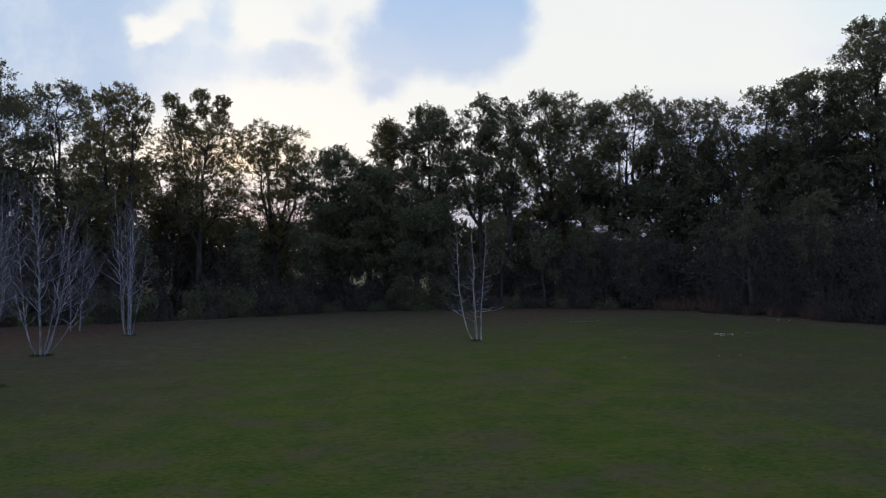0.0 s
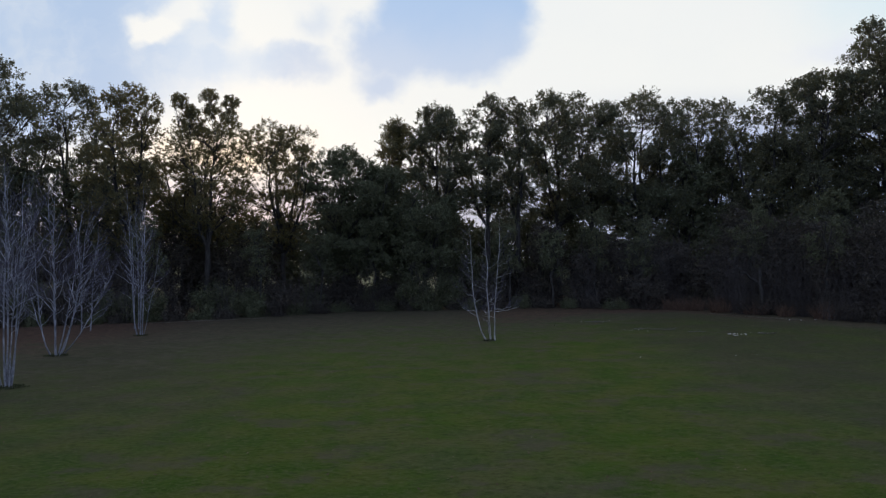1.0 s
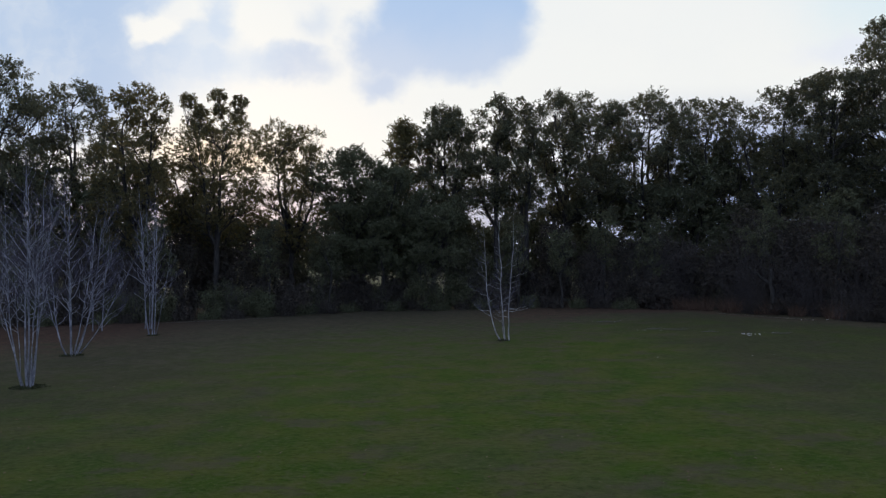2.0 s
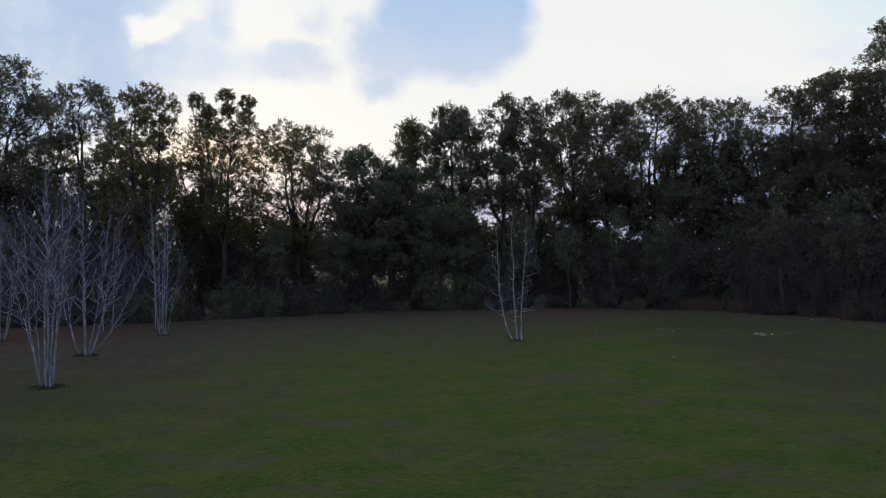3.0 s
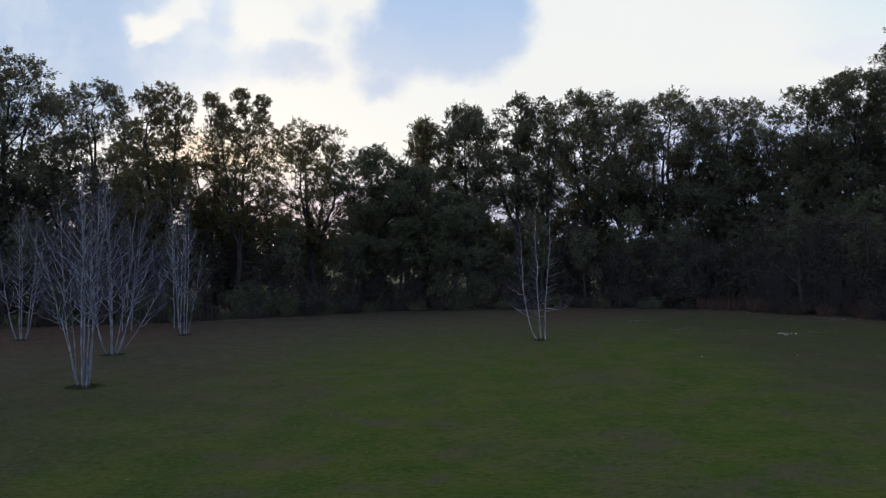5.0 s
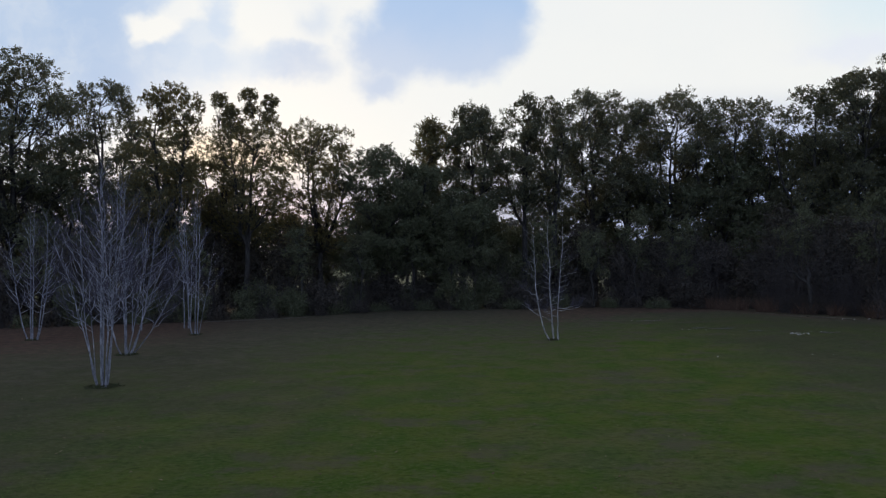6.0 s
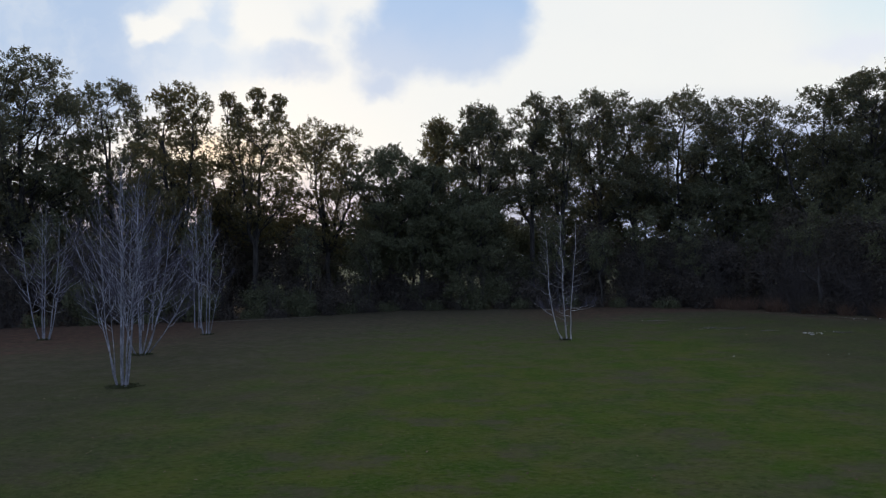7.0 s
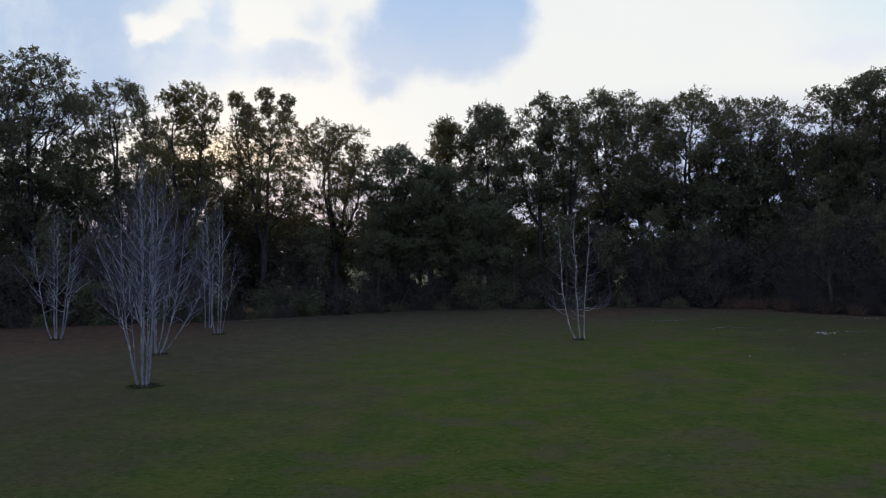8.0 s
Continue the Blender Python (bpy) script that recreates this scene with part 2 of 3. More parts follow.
# ---------------------------------------------------------------- mesh tools
class Shape:
    """Collects quads, or triangles alone, and makes one mesh of them."""

    def __init__(self):
        self.v, self.q, self.n = [], [], 0

    def quads(self, verts, faces):
        self.v.append(np.asarray(verts, dtype=np.float32))
        self.q.append(np.asarray(faces, dtype=np.int32) + self.n)
        self.n += len(verts)

    def tube(self, pts, radii, sides=5):
        p = np.asarray(pts, dtype=float)
        d = np.gradient(p, axis=0)
        d /= np.linalg.norm(d, axis=1)[:, None] + 1e-9
        ref = np.array((1.0, 0.13, 0.0)) if abs(d[:, 2]).mean() > 0.6 else np.array((0.0, 0.1, 1.0))
        a = np.cross(d, ref)
        a /= np.linalg.norm(a, axis=1)[:, None] + 1e-9
        b = np.cross(d, a)
        ang = np.arange(sides) * 2 * math.pi / sides
        ring = p[:, None, :] + np.asarray(radii)[:, None, None] * (np.cos(ang)[None, :, None] * a[:, None, :] + np.sin(ang)[None, :, None] * b[:, None, :])
        i = np.arange(len(p) - 1)[:, None] * sides
        k = np.arange(sides)[None, :]
        k2 = (k + 1) % sides
        f = np.stack((i + k, i + k2, i + sides + k2, i + sides + k), axis=-1).reshape(-1, 4)
        self.quads(ring.reshape(-1, 3), f)

    def leaves(self, centres, length, width, rng, droop=0.0, upright=0.0):
        """One small folded blade at each centre."""
        c = np.asarray(centres, dtype=float)
        n = len(c)
        if not n:
            return
        a = rng.normal(size=(n, 3))
        if upright:
            a *= (upright, upright, 0.2)
            a[:, 2] += 1.0
            if upright > 2:
                a[:, :2] += np.sign(a[:, :2]) * 1.5
        a[:, 2] -= droop
        a /= np.linalg.norm(a, axis=1)[:, None] + 1e-9
        b = np.cross(a, (0.0, 0.0, 1.0) if upright > 2 else rng.normal(size=(n, 3)))
        b /= np.linalg.norm(b, axis=1)[:, None] + 1e-9
        s = rng.uniform(0.65, 1.35, (n, 1))
        a, b = a * s * length / 2, b * s * width / 2
        k = 0.2 * np.cross(a, b) / (np.linalg.norm(b, axis=1)[:, None] + 1e-9)
        lo = c if upright else c - a
        hi = c + 2 * a if upright else c + a
        v = np.stack((lo + b + k, hi, lo - b + k), axis=1).reshape(-1, 3)
        self.quads(v, np.arange(3 * n).reshape(-1, 3))

    def mesh(self, name, mat, smooth=False):
        me = bpy.data.meshes.new(name)
        v, q = np.concatenate(self.v), np.concatenate(self.q)
        me.vertices.add(len(v))
        me.vertices.foreach_set("co", v.ravel())
        me.loops.add(q.size)
        me.loops.foreach_set("vertex_index", q.ravel())
        me.polygons.add(len(q))
        me.polygons.foreach_set("loop_start", np.arange(0, q.size, q.shape[1], dtype=np.int32))
        me.update(calc_edges=True)
        if smooth:
            me.shade_smooth()
        me.materials.append(mat)
        return me


def part(name, shape, mat, parent, label="", smooth=False):
    ob = new(name, shape.mesh(name, mat, smooth))
    ob.parent = parent
    return tagged(ob, label) if label else ob


def thing(name, x, y, label, category, group="", kind="", turn=0.0, sink=0.0):
    ob = new(name)
    ob.empty_display_size = 0.3
    ob.matrix_basis = pose(x, y, ground_z(x, y) - sink, 0, 0, turn)
    return tagged(ob, label, category, group, kind)


def bent(a, b, rng, n=5, wobble=0.08, sag=0.0):
    """A wandering line from a to b; sag > 0 starts flat and turns up at the end."""
    a, b = np.asarray(a, float), np.asarray(b, float)
    s = np.linspace(0, 1, n)[:, None]
    p = a + (b - a) * s
    p[:, 2] -= sag * np.linalg.norm(b - a) * (s[:, 0] - s[:, 0] ** 2)
    L = np.linalg.norm(b - a)
    p[1:-1] += rng.normal(size=(n - 2, 3)) * wobble * L * 0.35
    return p


# ---------------------------------------------------------------- ground
def make_ground():
    xs = np.concatenate((np.linspace(-2500, -130, 14), np.linspace(-100, 100, 101), np.linspace(130, 2500, 14)))
    ys = np.concatenate((np.linspace(-2500, -40, 12), np.linspace(-20, 100, 81), np.linspace(120, 4200, 24)))
    nx = len(xs)
    v = [(x, y, ground_z(x, y)) for y in ys for x in xs]
    i = np.arange(len(ys) - 1)[:, None] * nx + np.arange(nx - 1)[None, :]
    f = np.stack((i, i + 1, i + nx + 1, i + nx), axis=-1).reshape(-1, 4)
    sh = Shape()
    sh.quads(v, f)
    me = sh.mesh("ground", LAWN, True)
    att = me.attributes.new("litter", "FLOAT", "POINT")
    lit = [max(0.0, 1.0 - max(0.0, edge_y(x) - y) / float(np.interp(x, (-30, -16, -8, 4, 12, 18), (74, 62, 48, 44, 22, 12)))) * max(0.0, 1.0 - max(0.0, y - edge_y(x) - 16.0) / 25.0) for x, y, _ in v]
    att.data.foreach_set("value", np.asarray(lit, dtype=np.float32))
    rus = me.attributes.new("russet", "FLOAT", "POINT")
    rus.data.foreach_set("value", np.interp([p[0] for p in v], (-26, -19, 0, 5, 19, 23), (1, 0.2, 0.2, 0.9, 0.9, 0.2)).astype(np.float32))
    # grows towards left and right: dull grass plus vignette put into the colour
    vig = me.attributes.new("dull_vignette", "FLOAT", "POINT")
    vig.data.foreach_set("value", np.interp([p[0] for p in v], (-22, -7, -3, 3, 14, 22), (0.9, 0.3, 0, 0, 0.7, 0.7)).astype(np.float32))
    tagged(new("ground", me), "mown green lawn with brown litter near the wood", "lawn", kind="structure")


make_ground()


# ---------------------------------------------------------------- wood trees
def wood_tree(name, x, y, height, radius, label, seed, base=0.4, lobes=26, tips=80, per=16, leaf=0.137, mat=None, lean=0.0, puffs=(), trunk=0.28, leaders=3, top=1.0, bough=0.34, fork=0.8, moss=0, thin=5, group="trees of the wood"):
    """A broadleaf tree: tapered trunk that forks into leaders, limbs to each bough, twigs, and leafy sprigs that point out of the bough.
    base: share of the height below the crown; lobes: boughs; tips: sprigs on a bough; per: leaves on a sprig; top: how pointed; bough: a bough's size as a share of the radius; fork: where the trunk parts, as a share of base."""
    rng = np.random.default_rng(seed)
    root = thing(name, x, y, label, "tree", group, sink=0.1)
    wood, crown, hang = Shape(), Shape(), Shape()
    h = height
    zf = h * base * fork
    way = rng.normal(0, 0.07, (5, 2)).cumsum(axis=0)
    low = np.stack((way[:, 0], way[:, 1], np.linspace(0, zf, 5)), axis=1)
    low[0, :2] = 0
    wood.tube(low, trunk * np.array((1.4, 1.05, 0.95, 0.9, 0.85)), 9)
    stems = []
    a0 = rng.uniform(0, 6.283)
    for k in range(leaders):
        a = a0 + k * 6.283 / leaders + rng.uniform(-0.4, 0.4)
        r = radius * (0.62 if k else 0.2) * rng.uniform(0.75, 1.2)
        tip = np.array((low[-1, 0] + r * math.cos(a) + lean * h * 0.1, low[-1, 1] + r * math.sin(a), h * (0.90 - 0.10 * k * rng.random()) - 0.5))
        s = np.linspace(0, 1, 9)
        line = low[-1] + (tip - low[-1]) * np.stack((s ** 0.75, s ** 0.75, s), axis=1)
        line[1:-1, :2] += rng.normal(0, 0.2, (7, 2)).cumsum(axis=0) * 0.8
        wood.tube(line, trunk * (0.72 if k == 0 else 0.58) * (1 - s) ** 0.8 + 0.02, 7)
        stems.append(line)

    def on_stem(z, k=0):
        s = stems[k]
        return np.array([np.interp(z, s[:, 2], s[:, i]) for i in range(3)])

    # boughs: flat rounded masses, most of them near the crown's outside
    spots = []
    foot = h * (base - 0.04)
    lobes = int(lobes * 1.3)
    for i in range(lobes):
        q = ((i + rng.random()) / lobes) ** 0.85
        rb = radius * bough * rng.uniform(0.72, 1.3) * (1.16 - 0.3 * q)
        wide = (1 - abs(1.85 * q - 0.9) ** 3) ** 0.5 * (1 - 0.35 * (top - 1) * max(0.0, 2 * q - 1))
        a = i * 2.39996 + rng.uniform(-0.9, 0.9)
        deep = rng.uniform(0.15, 0.6) if i % 3 == 2 else rng.uniform(0.7, 1.0)
        r = max(0.0, radius * wide * deep - 0.2 * rb)
        spots.append([np.array((lean * h * 0.1 * q + r * math.cos(a), r * math.sin(a), foot + (h - 0.3 - 0.66 * rb - foot) * q + rng.uniform(-0.5, 0.3))), rb])
    short = h - 0.3 - max(c[2] + 0.66 * r for c, r in spots)
    for sp in spots:
        sp[0][2] += short * max(0.0, (sp[0][2] - foot) / (h - foot))
    for dx, z, r in puffs:
        spots.append([np.array((dx, rng.uniform(-0.5, 0.5), z)), r])
    tufts = len(spots) - len(puffs)  # from here on: dense round tufts on top
    usual = radius * bough
    for i, (c, r) in enumerate(spots):
        k = int(np.argmin([np.linalg.norm((on_stem(c[2] - 1.0, k) - c)[:2]) for k in range(leaders)]))
        reach = math.hypot(*(c - on_stem(c[2], k))[:2])
        start = on_stem(max(zf, min(h * 0.93, c[2] - 0.75 * reach - 0.8)), k)
        under = c - np.array((0, 0, 0.3 * r))
        limb = bent(start, under, rng, 6, 0.16)
        fat = trunk * (0.14 + 0.18 * rng.random()) * (1.1 - 0.5 * start[2] / h)
        wood.tube(limb, fat * np.array((1.0, 0.85, 0.7, 0.55, 0.4, 0.25)), 5)
        tall = 0.92 if i >= tufts else 0.66
        n = int(tips * (r / usual) ** 1.9 * rng.uniform(0.5, 1.0) * (2.6 if i >= tufts else 0.78)) + 8
        d = rng.normal(size=(n, 3))
        d[:, 2] += 0.35
        d /= np.linalg.norm(d, axis=1)[:, None]
        knobs = rng.normal(size=(6, 3))
        knobs /= np.linalg.norm(knobs, axis=1)[:, None]
        swell = 0.72 + 0.38 * np.clip((d @ knobs.T).max(axis=1), 0, 1) ** 3
        at = c + d * (r * swell * rng.uniform(0.12, 1.0, n) ** 0.5)[:, None] * np.array((1, 1, tall))
        along = 0.7 * d + rng.normal(0, 0.42, (n, 3)) + np.array((0, 0, 0.30))
        along /= np.linalg.norm(along, axis=1)[:, None]
        along *= rng.uniform(0.28, 0.68, (n, 1)) * (0.6 if i >= tufts else 1.0)
        for j in range(0, n, thin):
            wood.tube(bent(limb[rng.integers(2, 6)], at[j] + along[j], rng, 3, 0.2), fat * np.array((0.3, 0.16, 0.05)) + 0.006, 3)
        m = rng.integers(per // 2, per + per // 2, n)
        share = rng.uniform(0.0, 1.0, (m.sum(), 1))
        pos = np.repeat(at, m, axis=0) + np.repeat(along, m, axis=0) * share + rng.normal(0, 0.085, (m.sum(), 3)) * (1.25 - 0.6 * share)
        crown.leaves(pos, leaf * 1.25, leaf * 0.75, rng, 0.25)
        if moss and i % 2 == 0:
            for e in at[:moss]:
                L = rng.uniform(0.5, 1.3)
                s = np.linspace(0, 1, 14)[:, None]
                q = e + np.array((0, 0, -1)) * s * L + rng.normal(0, 0.06, (14, 3)) * (1.1 - s)
                hang.leaves(q, 0.2, 0.05, rng, 2.0)
    part("trunk", wood, BARK, root, smooth=True)
    part("crown", crown, mat or OAK_LEAF, root)
    if hang.n:
        tagged(part("hanging_moss", hang, MOSS, root, "grey strands of hanging moss"), kind="stuff")
    return root


OAK = "tall oak with dark green leaves, standing in the wood"
THIN = "tall oak with sparse open crown and visible limbs"
GOLD = "tall oak whose leaf colour holds a golden sunset glow"
EVER = "dense dark evergreen tree leafed low down"
CANOPY = [
    # x, y, height, radius, label, options
    (-44.9, 59, 24.3, 6.0, OAK, dict(base=0.34, lobes=62, trunk=0.4, leaders=4, bough=0.25)),
    (-54.0, 60, 22.0, 6.4, OAK, dict(base=0.32, lobes=44, trunk=0.35)),
    (-44.2, 67, 22.6, 3.4, THIN, dict(base=0.36, lobes=24, tips=44)),
    (-40.0, 67, 23.9, 4.2, THIN, dict(base=0.34, lobes=44, tips=58, moss=2, trunk=0.32, bough=0.29)),
    (-35.4, 66, 18.2, 3.6, THIN, dict(base=0.34, lobes=26, tips=44)),
    (-29.3, 57, 20.9, 3.8, OAK, dict(base=0.36, lobes=37, tips=60, top=1.3, mat=GOLD_LEAF, bough=0.30)),
    (-23.3, 60, 18.9, 4.6, GOLD, dict(base=0.42, lobes=34, tips=70, mat=GOLD_LEAF, top=0.8, bough=0.29, puffs=((-2.4, 20.2, 0.9), (-1.5, 19.2, 0.8), (0.25, 20.7, 0.9), (2.3, 20.1, 0.85), (2.1, 18.8, 0.8), (0.4, 19.4, 0.8)))),
    (-26.6, 63, 16.4, 3.0, GOLD, dict(base=0.42, lobes=15, tips=52, mat=GOLD_LEAF)),
    (-17.3, 64, 18.7, 4.6, THIN, dict(base=0.38, lobes=44, tips=52, mat=GOLD_LEAF, leaders=5, bough=0.28)),
    (-10.6, 63, 16.3, 4.2, EVER, dict(base=0.27, lobes=56, tips=62, mat=DARK_LEAF, fork=1.5, bough=0.29)),
    (-7.4, 63, 14.6, 4.0, EVER, dict(base=0.27, lobes=50, tips=60, mat=DARK_LEAF, fork=1.5, bough=0.3)),
    (-2.6, 62.5, 11.8, 3.8, EVER, dict(base=0.27, lobes=40, tips=58, mat=DARK_LEAF, fork=1.5, bough=0.3)),
    (-5.8, 68, 19.9, 3.2, GOLD, dict(base=0.25, lobes=52, tips=60, mat=GOLD_LEAF, top=1.9, bough=0.31)),
    (-1.1, 67, 21.3, 3.9, OAK, dict(base=0.36, lobes=56, mat=OAK_LEAF, top=1.3, bough=0.29)),
    (3.9, 65, 21.7, 3.1, OAK, dict(base=0.46, lobes=32, mat=OAK_LEAF, top=1.5)),
    (6.9, 65, 21.3, 3.3, OAK, dict(base=0.47, lobes=29, mat=OAK_LEAF, tips=66, top=1.3)),
    (11.4, 67, 22.6, 5.0, OAK, dict(base=0.44, lobes=44, trunk=0.34, bough=0.28)),
    (15.4, 68, 22.0, 3.9, OAK, dict(base=0.44, lobes=27)),
    (20.2, 68, 23.2, 5.2, OAK, dict(base=0.38, lobes=46, trunk=0.36, bough=0.28)),
    (24.4, 66, 21.7, 4.4, OAK, dict(base=0.34, lobes=36)),
    (28.0, 66, 21.8, 4.2, THIN, dict(base=0.32, lobes=34, tips=52)),
    (29.8, 60, 21.4, 3.3, THIN, dict(base=0.33, lobes=32, tips=44)),
    (33.6, 58, 22.5, 4.4, OAK, dict(base=0.26, lobes=66, moss=2, bough=0.29)),
    (39.4, 56, 27.0, 5.7, OAK, dict(base=0.22, lobes=84, trunk=0.42, moss=2, leaders=4, bough=0.25)),
    (45.5, 54, 26.0, 6.2, OAK, dict(base=0.25, lobes=50, trunk=0.4)),
]
for i, (x, y, h, r, label, opt) in enumerate(CANOPY):
    wood_tree("evergreen_tree" if label is EVER else "oak_tree", x, y, h + 0.2 - ground_z(x, y), r, label, 100 + i, **opt)

# second row behind, lower and darker
BEHIND = "smaller dark oak standing behind the front row"
rng0 = np.random.default_rng(5)
for x, tall in ((-64, 17), (-58, 17), (-52, 17), (-47, 16), (-42, 14.5), (-37, 14.5), (-33, 15.5), (-28.5, 12.5), (-24, 10.5), (-19, 10.0), (-13, 12.5), (-9, 13), (-5, 11), (-1, 9.5), (3, 10), (7.5, 11.5), (12, 12.5), (16, 13),
                (20.5, 13), (24, 15.5), (28, 16.5), (31, 17.5), (34, 17.5), (37, 18), (40, 18), (44, 18), (49, 18)):
    back = 9.0 if x > 20 else 13.0
    wood_tree("oak_tree", x, edge_y(min(x, 19)) + back + rng0.uniform(0, 4), tall + rng0.uniform(-0.8, 0.8), 3.9, BEHIND, 300 + int(x), base=0.38 if -14 < x < 0 else 0.18, lobes=30, tips=44, per=9, leaf=0.25, mat=DARK_LEAF, trunk=0.2, thin=12)


# ---------------------------------------------------------------- understory
def shrub(name, x, y, height, radius, label, seed, mat, leaf=0.17, lobes=10, tips=34, per=18, low=0.08, group="undergrowth of the wood"):
    """A bush or young tree, leafed nearly to the ground, on several thin stems."""
    rng = np.random.default_rng(seed)
    root = thing(name, x, y, label, "bush", group, sink=0.05)
    wood, crown = Shape(), Shape()
    for i in range(lobes):
        t = (i + 0.5) / lobes
        z = height * (low + (0.9 - low) * t)
        a, wide = i * 2.4 + rng.uniform(-0.6, 0.6), radius * math.sqrt(max(0.05, 1 - (1.5 * t - 0.55) ** 2))
        c = np.array((wide * 0.62 * math.cos(a), wide * 0.62 * math.sin(a), z))
        r = radius * rng.uniform(0.32, 0.55)
        foot = min(0.25, 0.04 * height)
        stem = bent((foot * math.cos(a), foot * math.sin(a), 0), c, rng, 5, 0.1)
        wood.tube(stem, 0.012 * height * np.array((0.75, 0.6, 0.45, 0.3, 0.12)), 4)
        n = int(tips * rng.uniform(0.7, 1.3))
        d = rng.normal(size=(n, 3))
        d /= np.linalg.norm(d, axis=1)[:, None]
        ends = c + d * r * rng.uniform(0.3, 1.0, (n, 1)) ** 0.5 * np.array((1, 1, 0.9))
        ends[:, 2] = np.maximum(ends[:, 2], 0.1)
        for e in ends[::6]:
            wood.tube(bent(stem[3], e, rng, 3, 0.15), np.array((0.018, 0.012, 0.005)), 3)
        m = rng.integers(per // 2, per + per // 2, n)
        at = np.repeat(ends, m, axis=0) + rng.normal(0, 0.2, (m.sum(), 3))
        at[:, 2] = np.abs(at[:, 2])
        crown.leaves(at, leaf * 1.25, leaf * 0.75, rng, 0.2)
    part("trunk", wood, BARK, root)
    part("foliage", crown, mat, root)
    return root


def edge_walk(step, x0, x1):
    """Places every step metres along the lawn's edge, with the way into the wood."""
    out = []
    x = x0
    while x < x1:
        slope = (edge_y(x + 0.5) - edge_y(x - 0.5))
        L = math.hypot(1, slope)
        out.append((x, edge_y(x), -slope / L, 1 / L))
        x += step / L
    return out


BUSH = "dark green bush at the edge of the wood"
YOUNG = "young evergreen tree in the shade of the oaks"
BROWN_BUSH = "dull brown green bush at the edge of the wood"
TANGLE = "grey brown leafless tangle of brush at the wood's edge"


def thicket(x, y, height, radius, seed):
    """Leafless brush: many thin stems that arch outwards and fork."""
    rng = np.random.default_rng(seed)
    wood = Shape()
    for _ in range(int(30 * radius)):
        a, r = rng.uniform(0, 6.283), radius * math.sqrt(rng.random())
        foot = np.array((r * 0.6 * math.cos(a), r * 0.6 * math.sin(a), 0.0))
        h = height * rng.uniform(0.45, 1.0)
        tip = foot + np.array((rng.normal(0, 0.28) * h, rng.normal(0, 0.28) * h, h))
        line = bent(foot, tip, rng, 5, 0.08)
        wood.tube(line, 0.016 * np.array((1.0, 0.85, 0.7, 0.5, 0.25)), 3)
        for _ in range(4):
            b = line[rng.integers(1, 5)]
            e = b + h * rng.uniform(0.12, 0.3) * np.array((rng.normal(0, 0.8), rng.normal(0, 0.8), rng.uniform(0.1, 1.0)))
            wood.tube(bent(b, e, rng, 3, 0.1), np.array((0.008, 0.006, 0.003)), 3)
    ob = new("thicket", wood.mesh("thicket", STEM))
    ob.matrix_basis = pose(x, y, ground_z(x, y) - 0.03)
    tagged(ob, TANGLE, "brush", "undergrowth of the wood")


rng1 = np.random.default_rng(11)
for i, (x, y, nx, ny) in enumerate(edge_walk(3.0, -58, 46)):
    d = rng1.uniform(1.0, 3.4) + (4.0 if 18 < x < 30 else 0.0)
    hh = rng1.uniform(2.0, 5.5) if not -15 < x < -2 else rng1.uniform(1.8, 3.4)
    brown = i % 3 == 0 or x > 4
    if i % 5 == 2:
        continue
    shrub("bush", x + nx * d, y + ny * d, hh, rng1.uniform(1.3, 2.3), BROWN_BUSH if brown else BUSH, 500 + i, BRUSH_LEAF if brown else DARK_LEAF, leaf=0.14, lobes=10, tips=32)
for i, (x, y, nx, ny) in enumerate(edge_walk(2.6, -52, 44)):
    d = rng1.uniform(0.6, 4.5)
    thicket(x + nx * d, y + ny * d, rng1.uniform(2.0, 6.0), rng1.uniform(1.2, 2.2), 600 + i)
for i, (x, y, nx, ny) in enumerate(edge_walk(2.3, 12, 42)):
    d = rng1.uniform(0.5, 5.0)
    thicket(x + nx * d, y + ny * d, rng1.uniform(4.0, 8.5), rng1.uniform(1.4, 2.4), 650 + i)
for i, (x, y, nx, ny) in enumerate(edge_walk(2.9, -58, 48)):
    d = rng1.uniform(4.5, 9.0)
    hh = rng1.uniform(5.5, 9.5) if not (-2 < x < 8) else rng1.uniform(4.0, 6.5)
    if -15.8 < x < -14.4 or (-14 < x < -1 and i % 2 == 0):
        continue
    # both ends of the row take the leaf with shade in its colour
    shrub("young_tree", x + nx * d, y + ny * d, hh, rng1.uniform(1.8, 2.9), YOUNG, 700 + i, SHADE_LEAF if x > 4 or x < -16 else DARK_LEAF, leaf=0.17, lobes=15, tips=24 if x > 11 else 30, per=15, low=0.22 if -14 < x < -2 else 0.12)


SAPLING = "slender dark sapling in front of the undergrowth"
for i, (x, d, h) in enumerate(((-38, 2.0, 8.5), (-26.5, 2.2, 9.5), (-17.5, 1.6, 9.0), (-12.2, 1.2, 8.0), (-7.5, 2.0, 9.5), (-3.6, 1.0, 8.5), (5.4, 1.6, 9.0), (9.5, 1.0, 7.5), (13.4, 2.2, 9.5), (17.2, 2.0, 8.5), (24.5, 6.0, 9.0), (27.5, 6.0, 9.5))):
    wood_tree("sapling", x, edge_y(x) + d, h, 1.5, SAPLING, 1000 + i, base=0.45, lobes=11, tips=26, per=10, leaf=0.13, mat=DARK_LEAF, trunk=0.085, leaders=2, fork=0.9)
